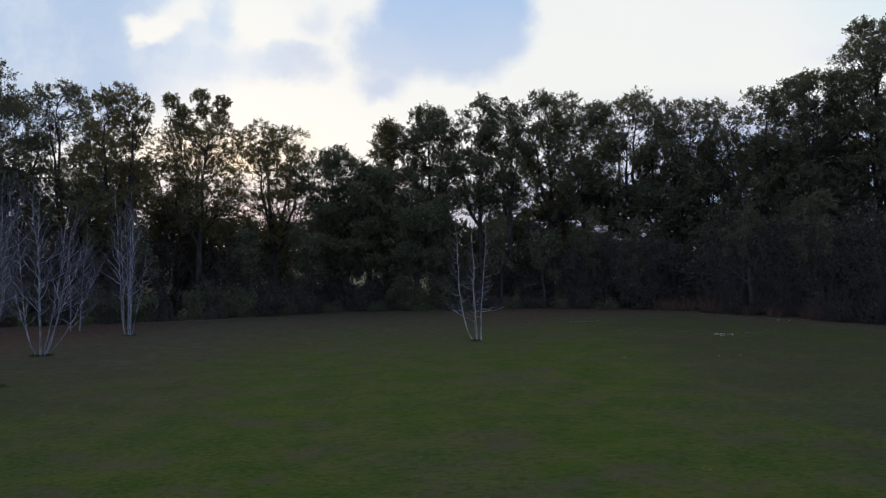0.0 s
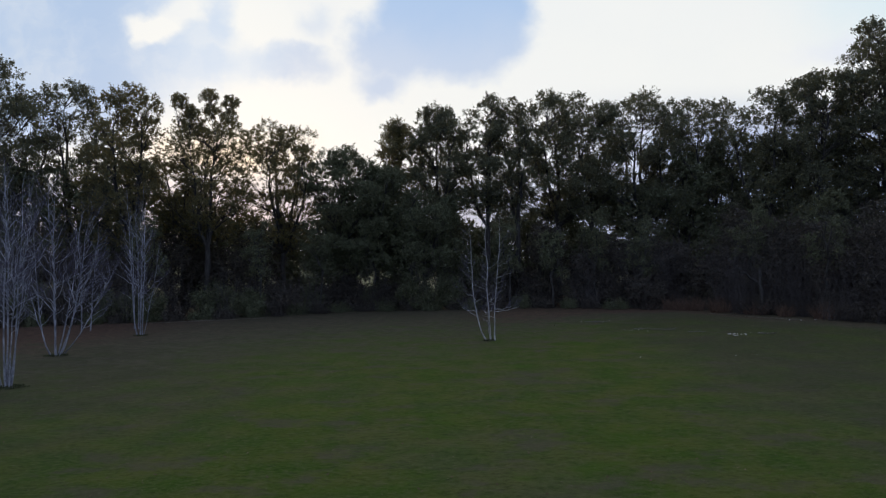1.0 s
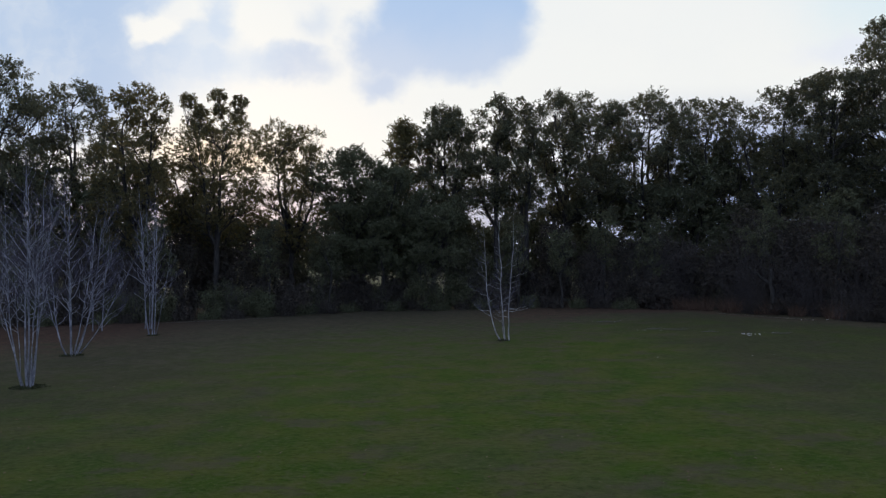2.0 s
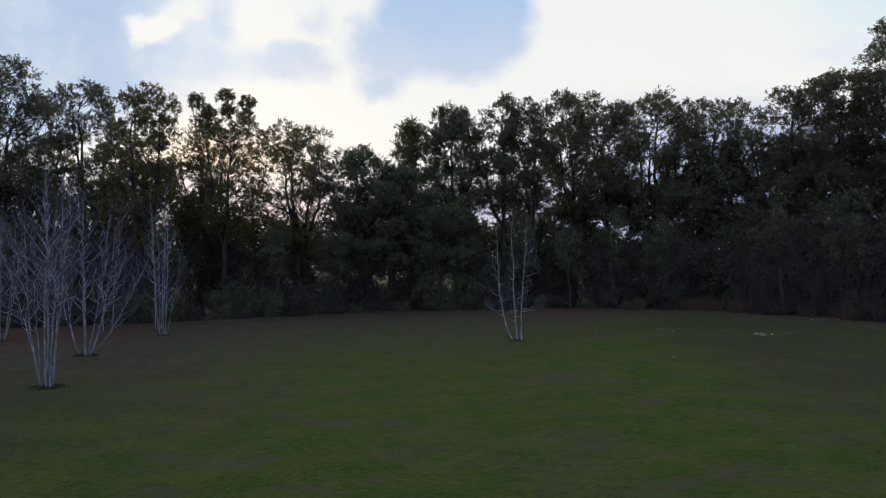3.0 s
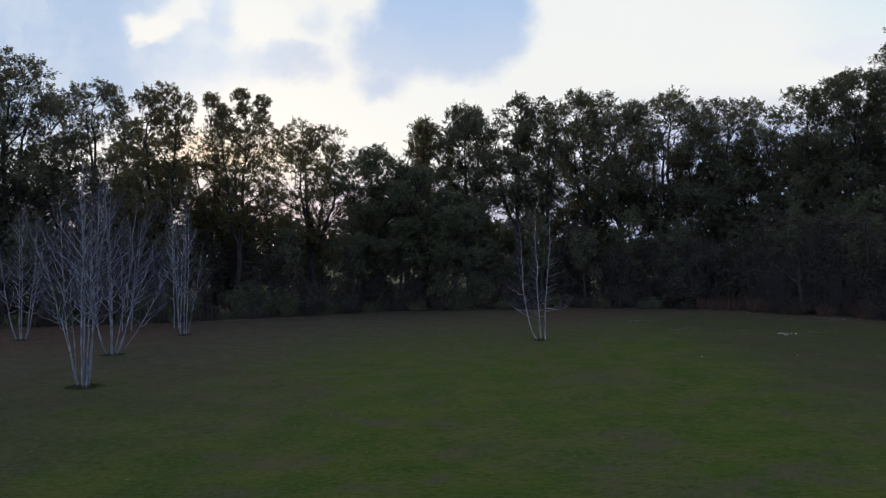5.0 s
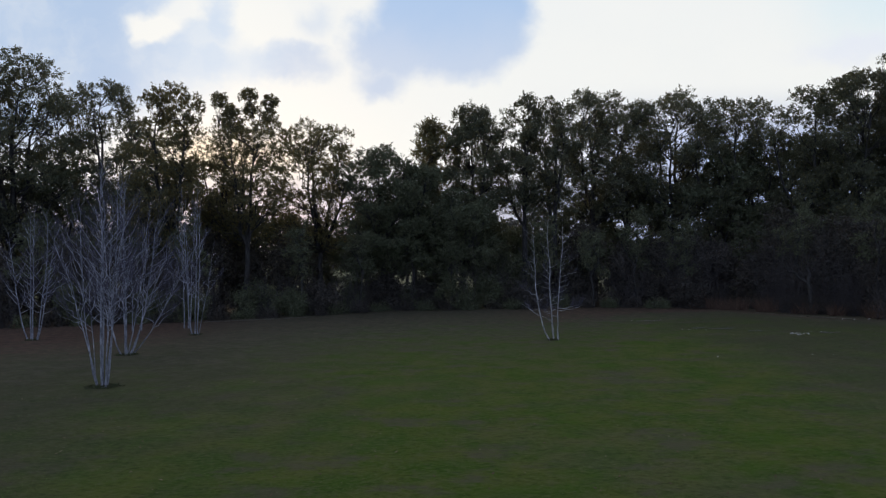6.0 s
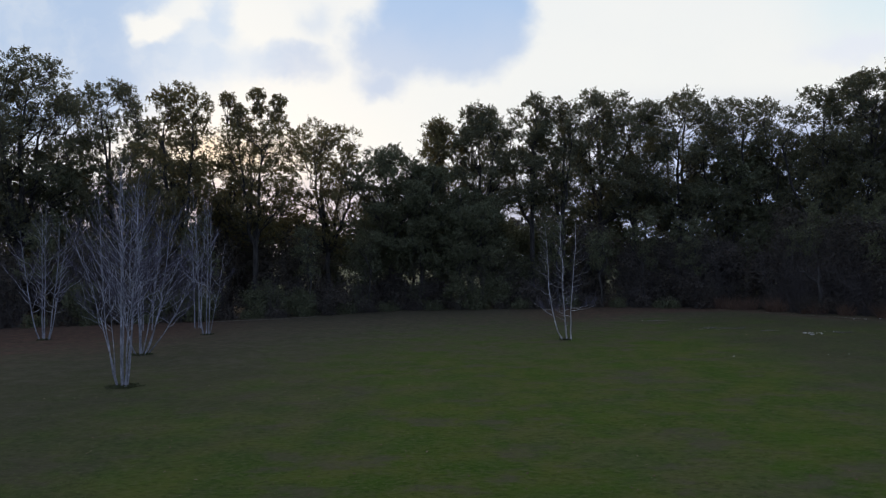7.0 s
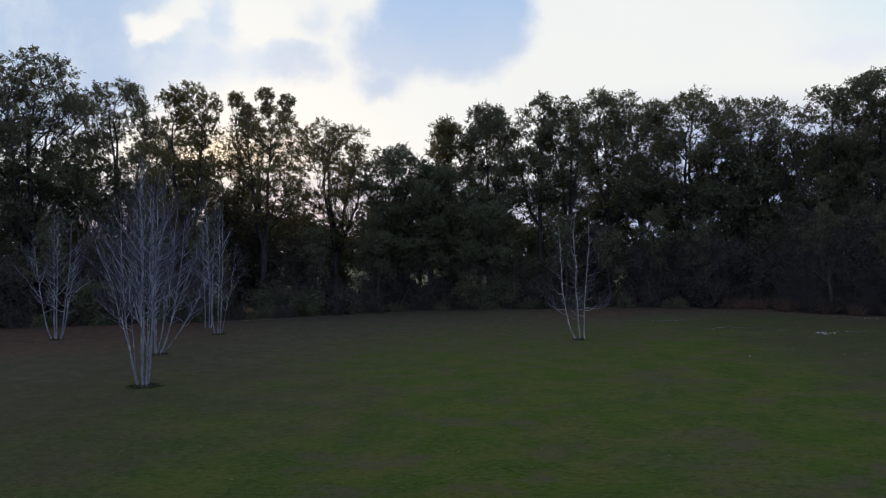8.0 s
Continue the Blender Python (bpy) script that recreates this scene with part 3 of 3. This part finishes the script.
# unseen oaks added along both sides of the field, to block sky light
for i, (x, y, h) in enumerate(((-60, 48, 20), (-66, 43, 21), (-73, 39, 20), (-81, 35, 21), (50, 36, 21), (58, 31, 20))):
    wood_tree("oak_tree", x, y, h, 5.0, OAK, 1040 + i, base=0.15, lobes=26, tips=40, per=7, leaf=0.34, mat=DARK_LEAF, trunk=0.32, thin=8)


# ---------------------------------------------------------------- leafless pale-stemmed trees on the lawn
def bare_tree(x, y, stems, label, seed, spread=1.5, first=0.22, rise=0.7, thick=0.085, turn=0.0, branches=26, twiggy=1.0, wiggle=0.035, bark=None):
    """Several pale stems from one root, each with side branches that fork into fine twigs.
    stems: base across, base along, tip across, tip along, height, girth, and how late it leans out."""
    rng = np.random.default_rng(seed)
    root = thing("bare_tree", x, y, label, "tree", "leafless trees on the lawn", sink=0.04, turn=turn)
    for bx, by, tx, ty, h, girth, *curve in stems:
        n = 15
        s = np.linspace(0, 1, n)
        out = s ** (curve[0] if curve else 0.8 if math.hypot(tx - bx, ty - by) > 1.15 else 1.25)
        wander = rng.normal(0, wiggle, (n, 2)).cumsum(axis=0) * (0.3 + s[:, None])
        p = np.stack((bx + (tx - bx) * out + wander[:, 0], by + (ty - by) * out + wander[:, 1], s * h), axis=1)
        rad = 0.62 * thick * girth * ((1 - s) ** 0.75 * 0.9 + 0.05) * (1 + 0.35 * np.exp(-s * 30))
        stem = Shape()
        stem.tube(p, rad, 8)
        holder = part("stem", stem, bark or PALE_BARK, root, smooth=True)
        twigs = Shape()
        away = math.atan2(ty - by, tx - bx)
        for i in range(branches):
            f = first + (0.95 - first) * (i + rng.random()) / branches
            start = np.array([np.interp(f, s, p[:, k]) for k in range(3)])
            r0 = float(np.interp(f, s, rad))
            a = away + rng.normal(0, 1.15) if rng.random() < 0.7 else rng.uniform(0, 2 * math.pi)
            L = spread * (1.0 - f) ** 0.5 * rng.uniform(0.3, 1.2)
            up = rise * rng.uniform(0.3, 1.5) + 0.9 * f * f
            end = start + L * np.array((math.cos(a), math.sin(a), up))
            line = bent(start, end, rng, 7, 0.075, rng.uniform(0.0, 0.2))
            rb = min(r0 * 0.55, 0.010 + 0.010 * L)
            limb = Shape()
            limb.tube(line, rb * np.linspace(1, 0.22, 7), 5)
            part("branch", limb, bark or BRANCH, holder)
            for j in range(int((4 + 6 * L) * twiggy)):
                q = rng.uniform(0.25, 1.0)
                b = np.array([np.interp(q, np.linspace(0, 1, 7), line[:, k]) for k in range(3)])
                a2 = a + rng.choice((-1, 1)) * rng.uniform(0.3, 0.8)
                l2 = L * rng.uniform(0.18, 0.5) * (1.2 - 0.6 * q)
                e = b + l2 * np.array((math.cos(a2), math.sin(a2), rng.uniform(0.8, 1.7)))
                tw = bent(b, e, rng, 4, 0.1, 0.1)
                twigs.tube(tw, np.array((1.0, 0.8, 0.6, 0.35)) * rb * 0.42 + 0.0015, 3)
                for _ in range(4):
                    b3 = tw[rng.integers(1, 4)]
                    e3 = b3 + l2 * rng.uniform(0.25, 0.6) * np.array((rng.normal(0, 0.45), rng.normal(0, 0.45), rng.uniform(0.7, 1.4)))
                    twigs.tube(bent(b3, e3, rng, 3, 0.08), np.array((0.0045, 0.0035, 0.002)), 3)
        tagged(part("twig_crown", twigs, TWIG, holder, "fine grey twigs"), kind="stuff")
    return root


def mulch(x, y, size, seed):
    """A low dark ring of mulch and unmown tufts round a tree's foot."""
    rng = np.random.default_rng(seed)
    n = int(600 * size)
    a, r = rng.uniform(0, 6.283, n), size * np.sqrt(rng.random(n)) * rng.uniform(0.75, 1.0, n)
    px, py = x + r * np.cos(a) * 1.2, y + r * np.sin(a)
    z = np.array([ground_z(u, w) for u, w in zip(px, py)]) + 0.05 * (1 - (r / size) ** 2)
    sh = Shape()
    sh.leaves(np.stack((px, py, z), axis=1), 0.10, 0.05, rng, upright=1.5)
    tagged(new("mulch_ring", sh.mesh("mulch_ring", MULCH)), "dark ring of mulch and tufts round a tree's foot", "mulch", kind="stuff")


PALE = "leafless young tree with several pale grey stems"
bare_tree(-17.85, 24.8, [(-0.20, 0.0, -0.80, -0.2, 7.8, 0.95, 0.5), (-0.22, 0.06, -0.62, 0.25, 6.8, 0.65, 0.45), (-0.19, -0.1, -1.95, -0.4, 7.2, 0.75, 1.4), (-0.08, 0.1, -0.22, 0.4, 8.8, 1.1, 0.9), (0.0, -0.10, 0.06, -0.4, 9.3, 1.15, 0.8), (0.09, 0.04, 0.42, 0.1, 8.6, 1.05, 0.7), (0.03, 0.15, 0.25, 1.0, 8.6, 0.9, 0.8), (0.13, -0.06, 0.95, -0.3, 7.6, 0.7, 1.3), (-0.04, 0.14, -0.5, 0.8, 7.9, 0.7, 1.0), (0.05, -0.03, 0.2, 0.3, 7.0, 0.7, 0.6)],
          PALE + ", the tallest clump", 41, spread=1.5, thick=0.056, rise=1.25, branches=22, first=0.30, twiggy=0.8, wiggle=0.045)
bare_tree(-21.5, 33.9, [(-0.26, 0.0, -1.25, -0.2, 8.0, 0.95, 0.5), (-0.12, 0.15, -0.5, 0.3, 9.4, 1.15, 0.7), (0.05, -0.1, 0.15, -0.2, 9.6, 1.2, 1.0), (0.18, 0.0, 1.7, 0.2, 8.4, 1.0, 0.65), (0.24, 0.12, 3.1, 0.5, 5.2, 0.75, 0.8), (0.0, 0.2, 0.8, 1.4, 8.2, 0.85), (0.22, -0.1, 2.5, -0.3, 6.6, 0.65, 0.9), (-0.2, -0.1, -2.1, -0.4, 6.8, 0.65, 0.9)],
          PALE + " spreading wide", 42, spread=2.0, thick=0.070, rise=1.0, branches=22, twiggy=0.75, wiggle=0.045)
bare_tree(-21.6, 43.4, [(-0.15, 0.0, -0.7, 0.0, 10.4, 0.95, 0.5), (0.0, 0.12, -0.05, 0.3, 10.6, 0.9), (0.22, -0.08, 0.40, -0.2, 9.4, 0.9, 0.6), (0.25, 0.1, 1.2, 0.2, 6.5, 0.5, 0.9)], PALE + ", slender and upright", 43, spread=1.5, rise=1.0, branches=20, thick=0.075, twiggy=0.7)
bare_tree(-23.9, 47.8, [(-0.2, 0.0, -0.7, 0.0, 9.4, 0.95), (0.1, 0.1, 0.0, 0.3, 10.0, 0.95), (0.3, -0.1, 0.6, -0.2, 9.4, 0.85)], PALE + " close to the wood", 44, spread=1.5, rise=1.0, branches=20, thick=0.075, twiggy=0.7)
bare_tree(-27.2, 46.8, [(-0.3, 0.0, -0.4, 0.1, 7.6, 0.8), (0.3, 0.1, 0.9, 0.2, 8.2, 0.8)], "two thin pale stems of a leafless young tree", 45, spread=1.4, rise=0.9)
bare_tree(-31.9, 42.2, [(-0.30, 0.0, -1.6, 0.0, 7.6, 0.9, 0.65), (-0.15, 0.1, -0.6, 0.4, 8.6, 1.0, 0.6), (0.05, -0.1, 0.05, -0.4, 8.8, 1.0), (0.2, 0.1, 0.7, 0.4, 8.4, 0.95, 0.6), (0.32, -0.05, 1.6, -0.2, 7.4, 0.85, 0.7)], PALE + " against the dark wood", 46, spread=1.9, thick=0.078, rise=0.9, branches=20, twiggy=0.7)
bare_tree(1.97, 37.8, [(-0.15, 0.0, -1.30, 0.1, 7.4, 0.95, 0.55), (0.1, 0.1, -0.22, 0.3, 8.0, 0.95, 0.5), (0.3, -0.05, 0.42, -0.1, 7.5, 0.95, 2.0), (0.05, -0.05, -0.5, -0.5, 4.8, 0.4, 0.9)], "leafless young tree with slim pale stems, alone on the lawn", 47, spread=1.5, rise=0.28, thick=0.070, branches=22, first=0.18, twiggy=0.55, wiggle=0.042, bark=WHITE_BARK)
for i, (x, y, r) in enumerate(((-17.85, 24.8, 0.6), (-21.5, 33.9, 0.55), (-21.5, 43.4, 0.42), (1.97, 37.8, 0.34), (-31.9, 42.2, 0.42))):
    mulch(x, y, r, 80 + i)


for i, (x, y, h, r) in enumerate(((-10.2, 62.4, 3.4, 1.7), (-7.4, 62.6, 2.6, 1.5), (-12.6, 61.4, 2.4, 1.2), (19.7, 58.6, 5.0, 1.8), (20.6, 60.4, 5.5, 2.0), (21.2, 59.0, 6.0, 2.2), (23.4, 56.5, 4.6, 2.2), (25.4, 55.0, 6.5, 2.4), (26.2, 51.0, 4.2, 2.2), (28.8, 52.0, 7.5, 2.6), (28.6, 47.5, 4.5, 2.0), (31.0, 48.0, 7.0, 2.6), (31.2, 43.5, 4.5, 2.2))):
    shrub("bush", x, y, h, r, BUSH if i % 2 and i < 3 else BROWN_BUSH, 870 + i, DARK_LEAF if i % 2 and i < 3 else BRUSH_LEAF, lobes=12)


# ---------------------------------------------------------------- brush bank, tall dry grass
def dry_grass(x, y, size, seed):
    rng = np.random.default_rng(seed)
    n = int(260 * size)
    sh = Shape()
    a, r = rng.uniform(0, 6.283, n), size * 0.6 * np.sqrt(rng.random(n))
    c = np.stack((r * np.cos(a), r * np.sin(a), np.zeros(n)), axis=1)
    sh.leaves(c, 1.1 * size, 0.035, rng, upright=0.6)
    me = sh.mesh("dry_grass_clump", DRY_GRASS)
    ob = new("dry_grass_clump", me)
    ob.matrix_basis = pose(x, y, ground_z(x, y))
    tagged(ob, "clump of tall dry russet grass by the brush", "dry grass", "dry grass clumps")


rng2 = np.random.default_rng(21)
for i, (x, y) in enumerate(((18.6, 54.6), (19.3, 53.8), (20.2, 53.2), (22.6, 48.9), (23.3, 48.4), (21.3, 51.0), (24.4, 46.9), (17.0, 55.9), (26.0, 44.6))):
    dry_grass(x + 0.4, y + 0.5, rng2.uniform(0.6, 1.15), 60 + i)
for i, (x, y, nx, ny) in enumerate(edge_walk(1.7, 17.5, 40)):
    d = rng2.uniform(0.8, 3.4)
    shrub("brush", x + nx * d, y + ny * d, rng2.uniform(0.9, 1.7), rng2.uniform(0.8, 1.3), "low dark brush along the lawn's edge", 900 + i, BRUSH_LEAF, leaf=0.09, lobes=7, tips=26, per=14)
for i, (x, y, nx, ny) in enumerate(edge_walk(2.1, -50, 17)):
    d = rng2.uniform(0.3, 1.2)
    shrub("brush", x + nx * d, y + ny * d, rng2.uniform(0.5, 1.3), rng2.uniform(0.7, 1.2), "low dark brush along the lawn's edge", 950 + i, BRUSH_LEAF if i % 2 else DARK_LEAF, leaf=0.10, lobes=6, tips=22, per=12)


def dead_snag(x, y, seed):
    """A short dead trunk with one heavy crooked limb and a few broken boughs."""
    rng = np.random.default_rng(seed)
    root = thing("dead_snag", x, y, "dark leaning dead trunk with a crooked limb, behind the brush", "dead tree", sink=0.1)
    trunk, limb = Shape(), Shape()
    line = bent((0.1, 0, 0), (-0.15, 0.1, 3.7), rng, 7, 0.05)
    trunk.tube(line, np.array((0.24, 0.19, 0.17, 0.16, 0.14, 0.12, 0.07)), 9)
    part("trunk", trunk, BARK, root, smooth=True)
    arm = bent(line[4], line[4] + np.array((-1.9, 0.2, 1.5)), rng, 7, 0.12)
    limb.tube(arm, np.array((0.13, 0.12, 0.10, 0.09, 0.07, 0.05, 0.03)), 7)
    part("limb", limb, BARK, root, smooth=True)
    for k in range(4):
        side = Shape()
        b = arm[2 + k]
        side.tube(bent(b, b + np.array((rng.uniform(-0.7, 0.2), rng.normal(0, 0.4), rng.uniform(0.3, 1.1))), rng, 5, 0.1), np.array((0.035, 0.03, 0.024, 0.016, 0.008)), 5)
        part("bough", side, BARK, root)


dead_snag(23.9, 49.0, 97)


# ---------------------------------------------------------------- far woods beyond the next field
def far_wood():
    rng = np.random.default_rng(31)
    sh = Shape()
    n = 700
    x = rng.uniform(-420, 420, n)
    y = rng.uniform(280, 330, n)
    top = 17 + 4 * np.sin(x * 0.05) + 3 * np.sin(x * 0.17 + 2) + rng.uniform(-3, 3, n)
    c = np.stack((x, y, np.zeros(n)), axis=1)
    c = np.repeat(c, 60, axis=0)
    hgt = np.repeat(top, 60) * rng.random(n * 60) ** 0.7
    c += rng.normal(0, 2.2, c.shape)
    c[:, 2] = hgt
    sh.leaves(c, 2.2, 1.5, rng)
    tagged(new("far_wood", sh.mesh("far_wood", FAR_LEAF)), "distant line of grey wood beyond the next field", "woods", kind="stuff")


far_wood()


# ---------------------------------------------------------------- pale stones in the grass
def stone(x, y, size, seed):
    bm = bmesh.new()
    bmesh.ops.create_icosphere(bm, subdivisions=2, radius=size)
    off = Vector((seed * 3.1, seed * 1.7, 0))
    for v in bm.verts:
        v.co *= 1 + 0.5 * noise.noise(v.co / size * 1.1 + off)
        v.co.z *= 0.55
    me = bpy.data.meshes.new("stone")
    bm.to_mesh(me)
    bm.free()
    me.materials.append(STONE)
    ob = new("stone", me)
    ob.matrix_basis = pose(x, y, ground_z(x, y) + size * 0.2, 0, 0, seed * 40)
    tagged(ob, "pale broken stone lying in the short grass", "stone", "stones in the grass")


rng3 = np.random.default_rng(71)
count = 0
for cx, cy, wide, many, big in ((16.45, 38.0, 0.12, 4, 0.085), (16.9, 38.1, 0.30, 8, 0.06), (17.9, 38.3, 0.8, 4, 0.035), (13.0, 41.2, 1.8, 9, 0.032), (10.4, 47.0, 1.1, 6, 0.035), (25.0, 44.6, 0.9, 4, 0.06), (11.6, 31.0, 3.0, 3, 0.03)):
    for _ in range(many):
        count += 1
        stone(cx + rng3.normal(0, wide), cy + rng3.normal(0, 0.3), big * rng3.uniform(0.45, 1.15), count)


def fallen_branch(x, y, length, turn, seed):
    rng = np.random.default_rng(seed)
    sh = Shape()
    line = bent((-length / 2, 0, 0.03), (length / 2, 0, 0.04), rng, 7, 0.06)
    line[:, 2] = 0.035 + 0.02 * rng.random(7)
    sh.tube(line, 0.022 * np.array((1.0, 0.95, 0.85, 0.75, 0.6, 0.45, 0.2)), 6)
    for _ in range(6):
        b = line[rng.integers(1, 6)]
        e = b + np.array((rng.uniform(0.1, 0.4), rng.normal(0, 0.25), rng.uniform(0.0, 0.12)))
        sh.tube(bent(b, e, rng, 4, 0.08), np.array((0.011, 0.009, 0.006, 0.003)), 4)
    ob = new("fallen_branch", sh.mesh("fallen_branch", DEADWOOD))
    ob.matrix_basis = pose(x, y, ground_z(x, y) - 0.01, 0, 0, turn)
    tagged(ob, "pale dead branch lying on the short grass", "branch", "dead branches on the lawn")


for i, (x, y, length, turn) in enumerate(((10.6, 46.6, 2.0, 8), (13.4, 41.0, 1.5, -12), (12.2, 41.6, 1.1, 20), (15.0, 39.4, 1.2, 5), (18.6, 38.0, 1.0, -15))):
    fallen_branch(x, y, length, turn, 760 + i)


# ---------------------------------------------------------------- grass and fallen leaves
def lawn_grass():
    rng = np.random.default_rng(51)
    n = 150000
    y = 11.5 + 46 * rng.random(n) ** 2.0
    x = (rng.random(n) - 0.5) * 2 * (y * 0.74 + 5.0) - 3.1
    keep = (y < np.interp(x, [p[0] for p in EDGE], [p[1] for p in EDGE]) + 0.5)
    x, y = x[keep], y[keep]
    # tufts: thinner where a slow pattern says so
    keep = (np.sin(x * 0.9 + 2 * np.sin(y * 0.37)) * np.sin(y * 1.3 + np.sin(x * 0.5)) + rng.normal(0, 0.6, len(x))) > -0.35
    x, y = x[keep], y[keep]
    z = np.array([ground_z(a, b) for a, b in zip(x, y)])
    sh = Shape()
    sh.leaves(np.stack((x, y, z - 0.005), axis=1), 0.06, 0.028, rng, upright=3.5)
    tagged(new("grass", sh.mesh("grass", GRASS_BLADE)), "short mown green lawn grass with dry blades", "grass", kind="stuff")
    n = 9000
    x = rng.uniform(-50, 30, n)
    y = np.interp(x, [p[0] for p in EDGE], [p[1] for p in EDGE]) + 1.0 - np.abs(rng.normal(0, 8.0, n))
    z = np.array([ground_z(a, b) for a, b in zip(x, y)]) + 0.02
    sh = Shape()
    n = 1500
    x2 = rng.uniform(-24, 18, n)
    y2 = 12.0 + 34.0 * rng.random(n)
    z2 = np.array([ground_z(a, b) for a, b in zip(x2, y2)]) + 0.025
    x, y, z = np.append(x, x2), np.append(y, y2), np.append(z, z2)
    sh.leaves(np.stack((x, y, z), axis=1), 0.075, 0.05, rng, upright=3.0)
    tagged(new("fallen_leaves", sh.mesh("fallen_leaves", FALLEN)), "scattered brown fallen leaves on the grass", "leaves", kind="stuff")


lawn_grass()


def straw_strip(x0, x1, seed):
    """Bleached flattened grass along the foot of the brush."""
    rng = np.random.default_rng(seed)
    n = int(150 * (x1 - x0))
    x = rng.uniform(x0, x1, n)
    y = np.interp(x, [p[0] for p in EDGE], [p[1] for p in EDGE]) - 0.9 + rng.normal(0, 0.22, n)
    z = np.array([ground_z(a, b) for a, b in zip(x, y)]) + 0.02
    sh = Shape()
    sh.leaves(np.stack((x, y, z), axis=1), 0.16, 0.03, rng, upright=3.0)
    tagged(new("straw_strip", sh.mesh("straw_strip", STRAW)), "bleached flattened straw along the foot of the brush", "straw", kind="stuff")


straw_strip(-25.0, -16.5, 91)
straw_strip(20.5, 24.5, 92)
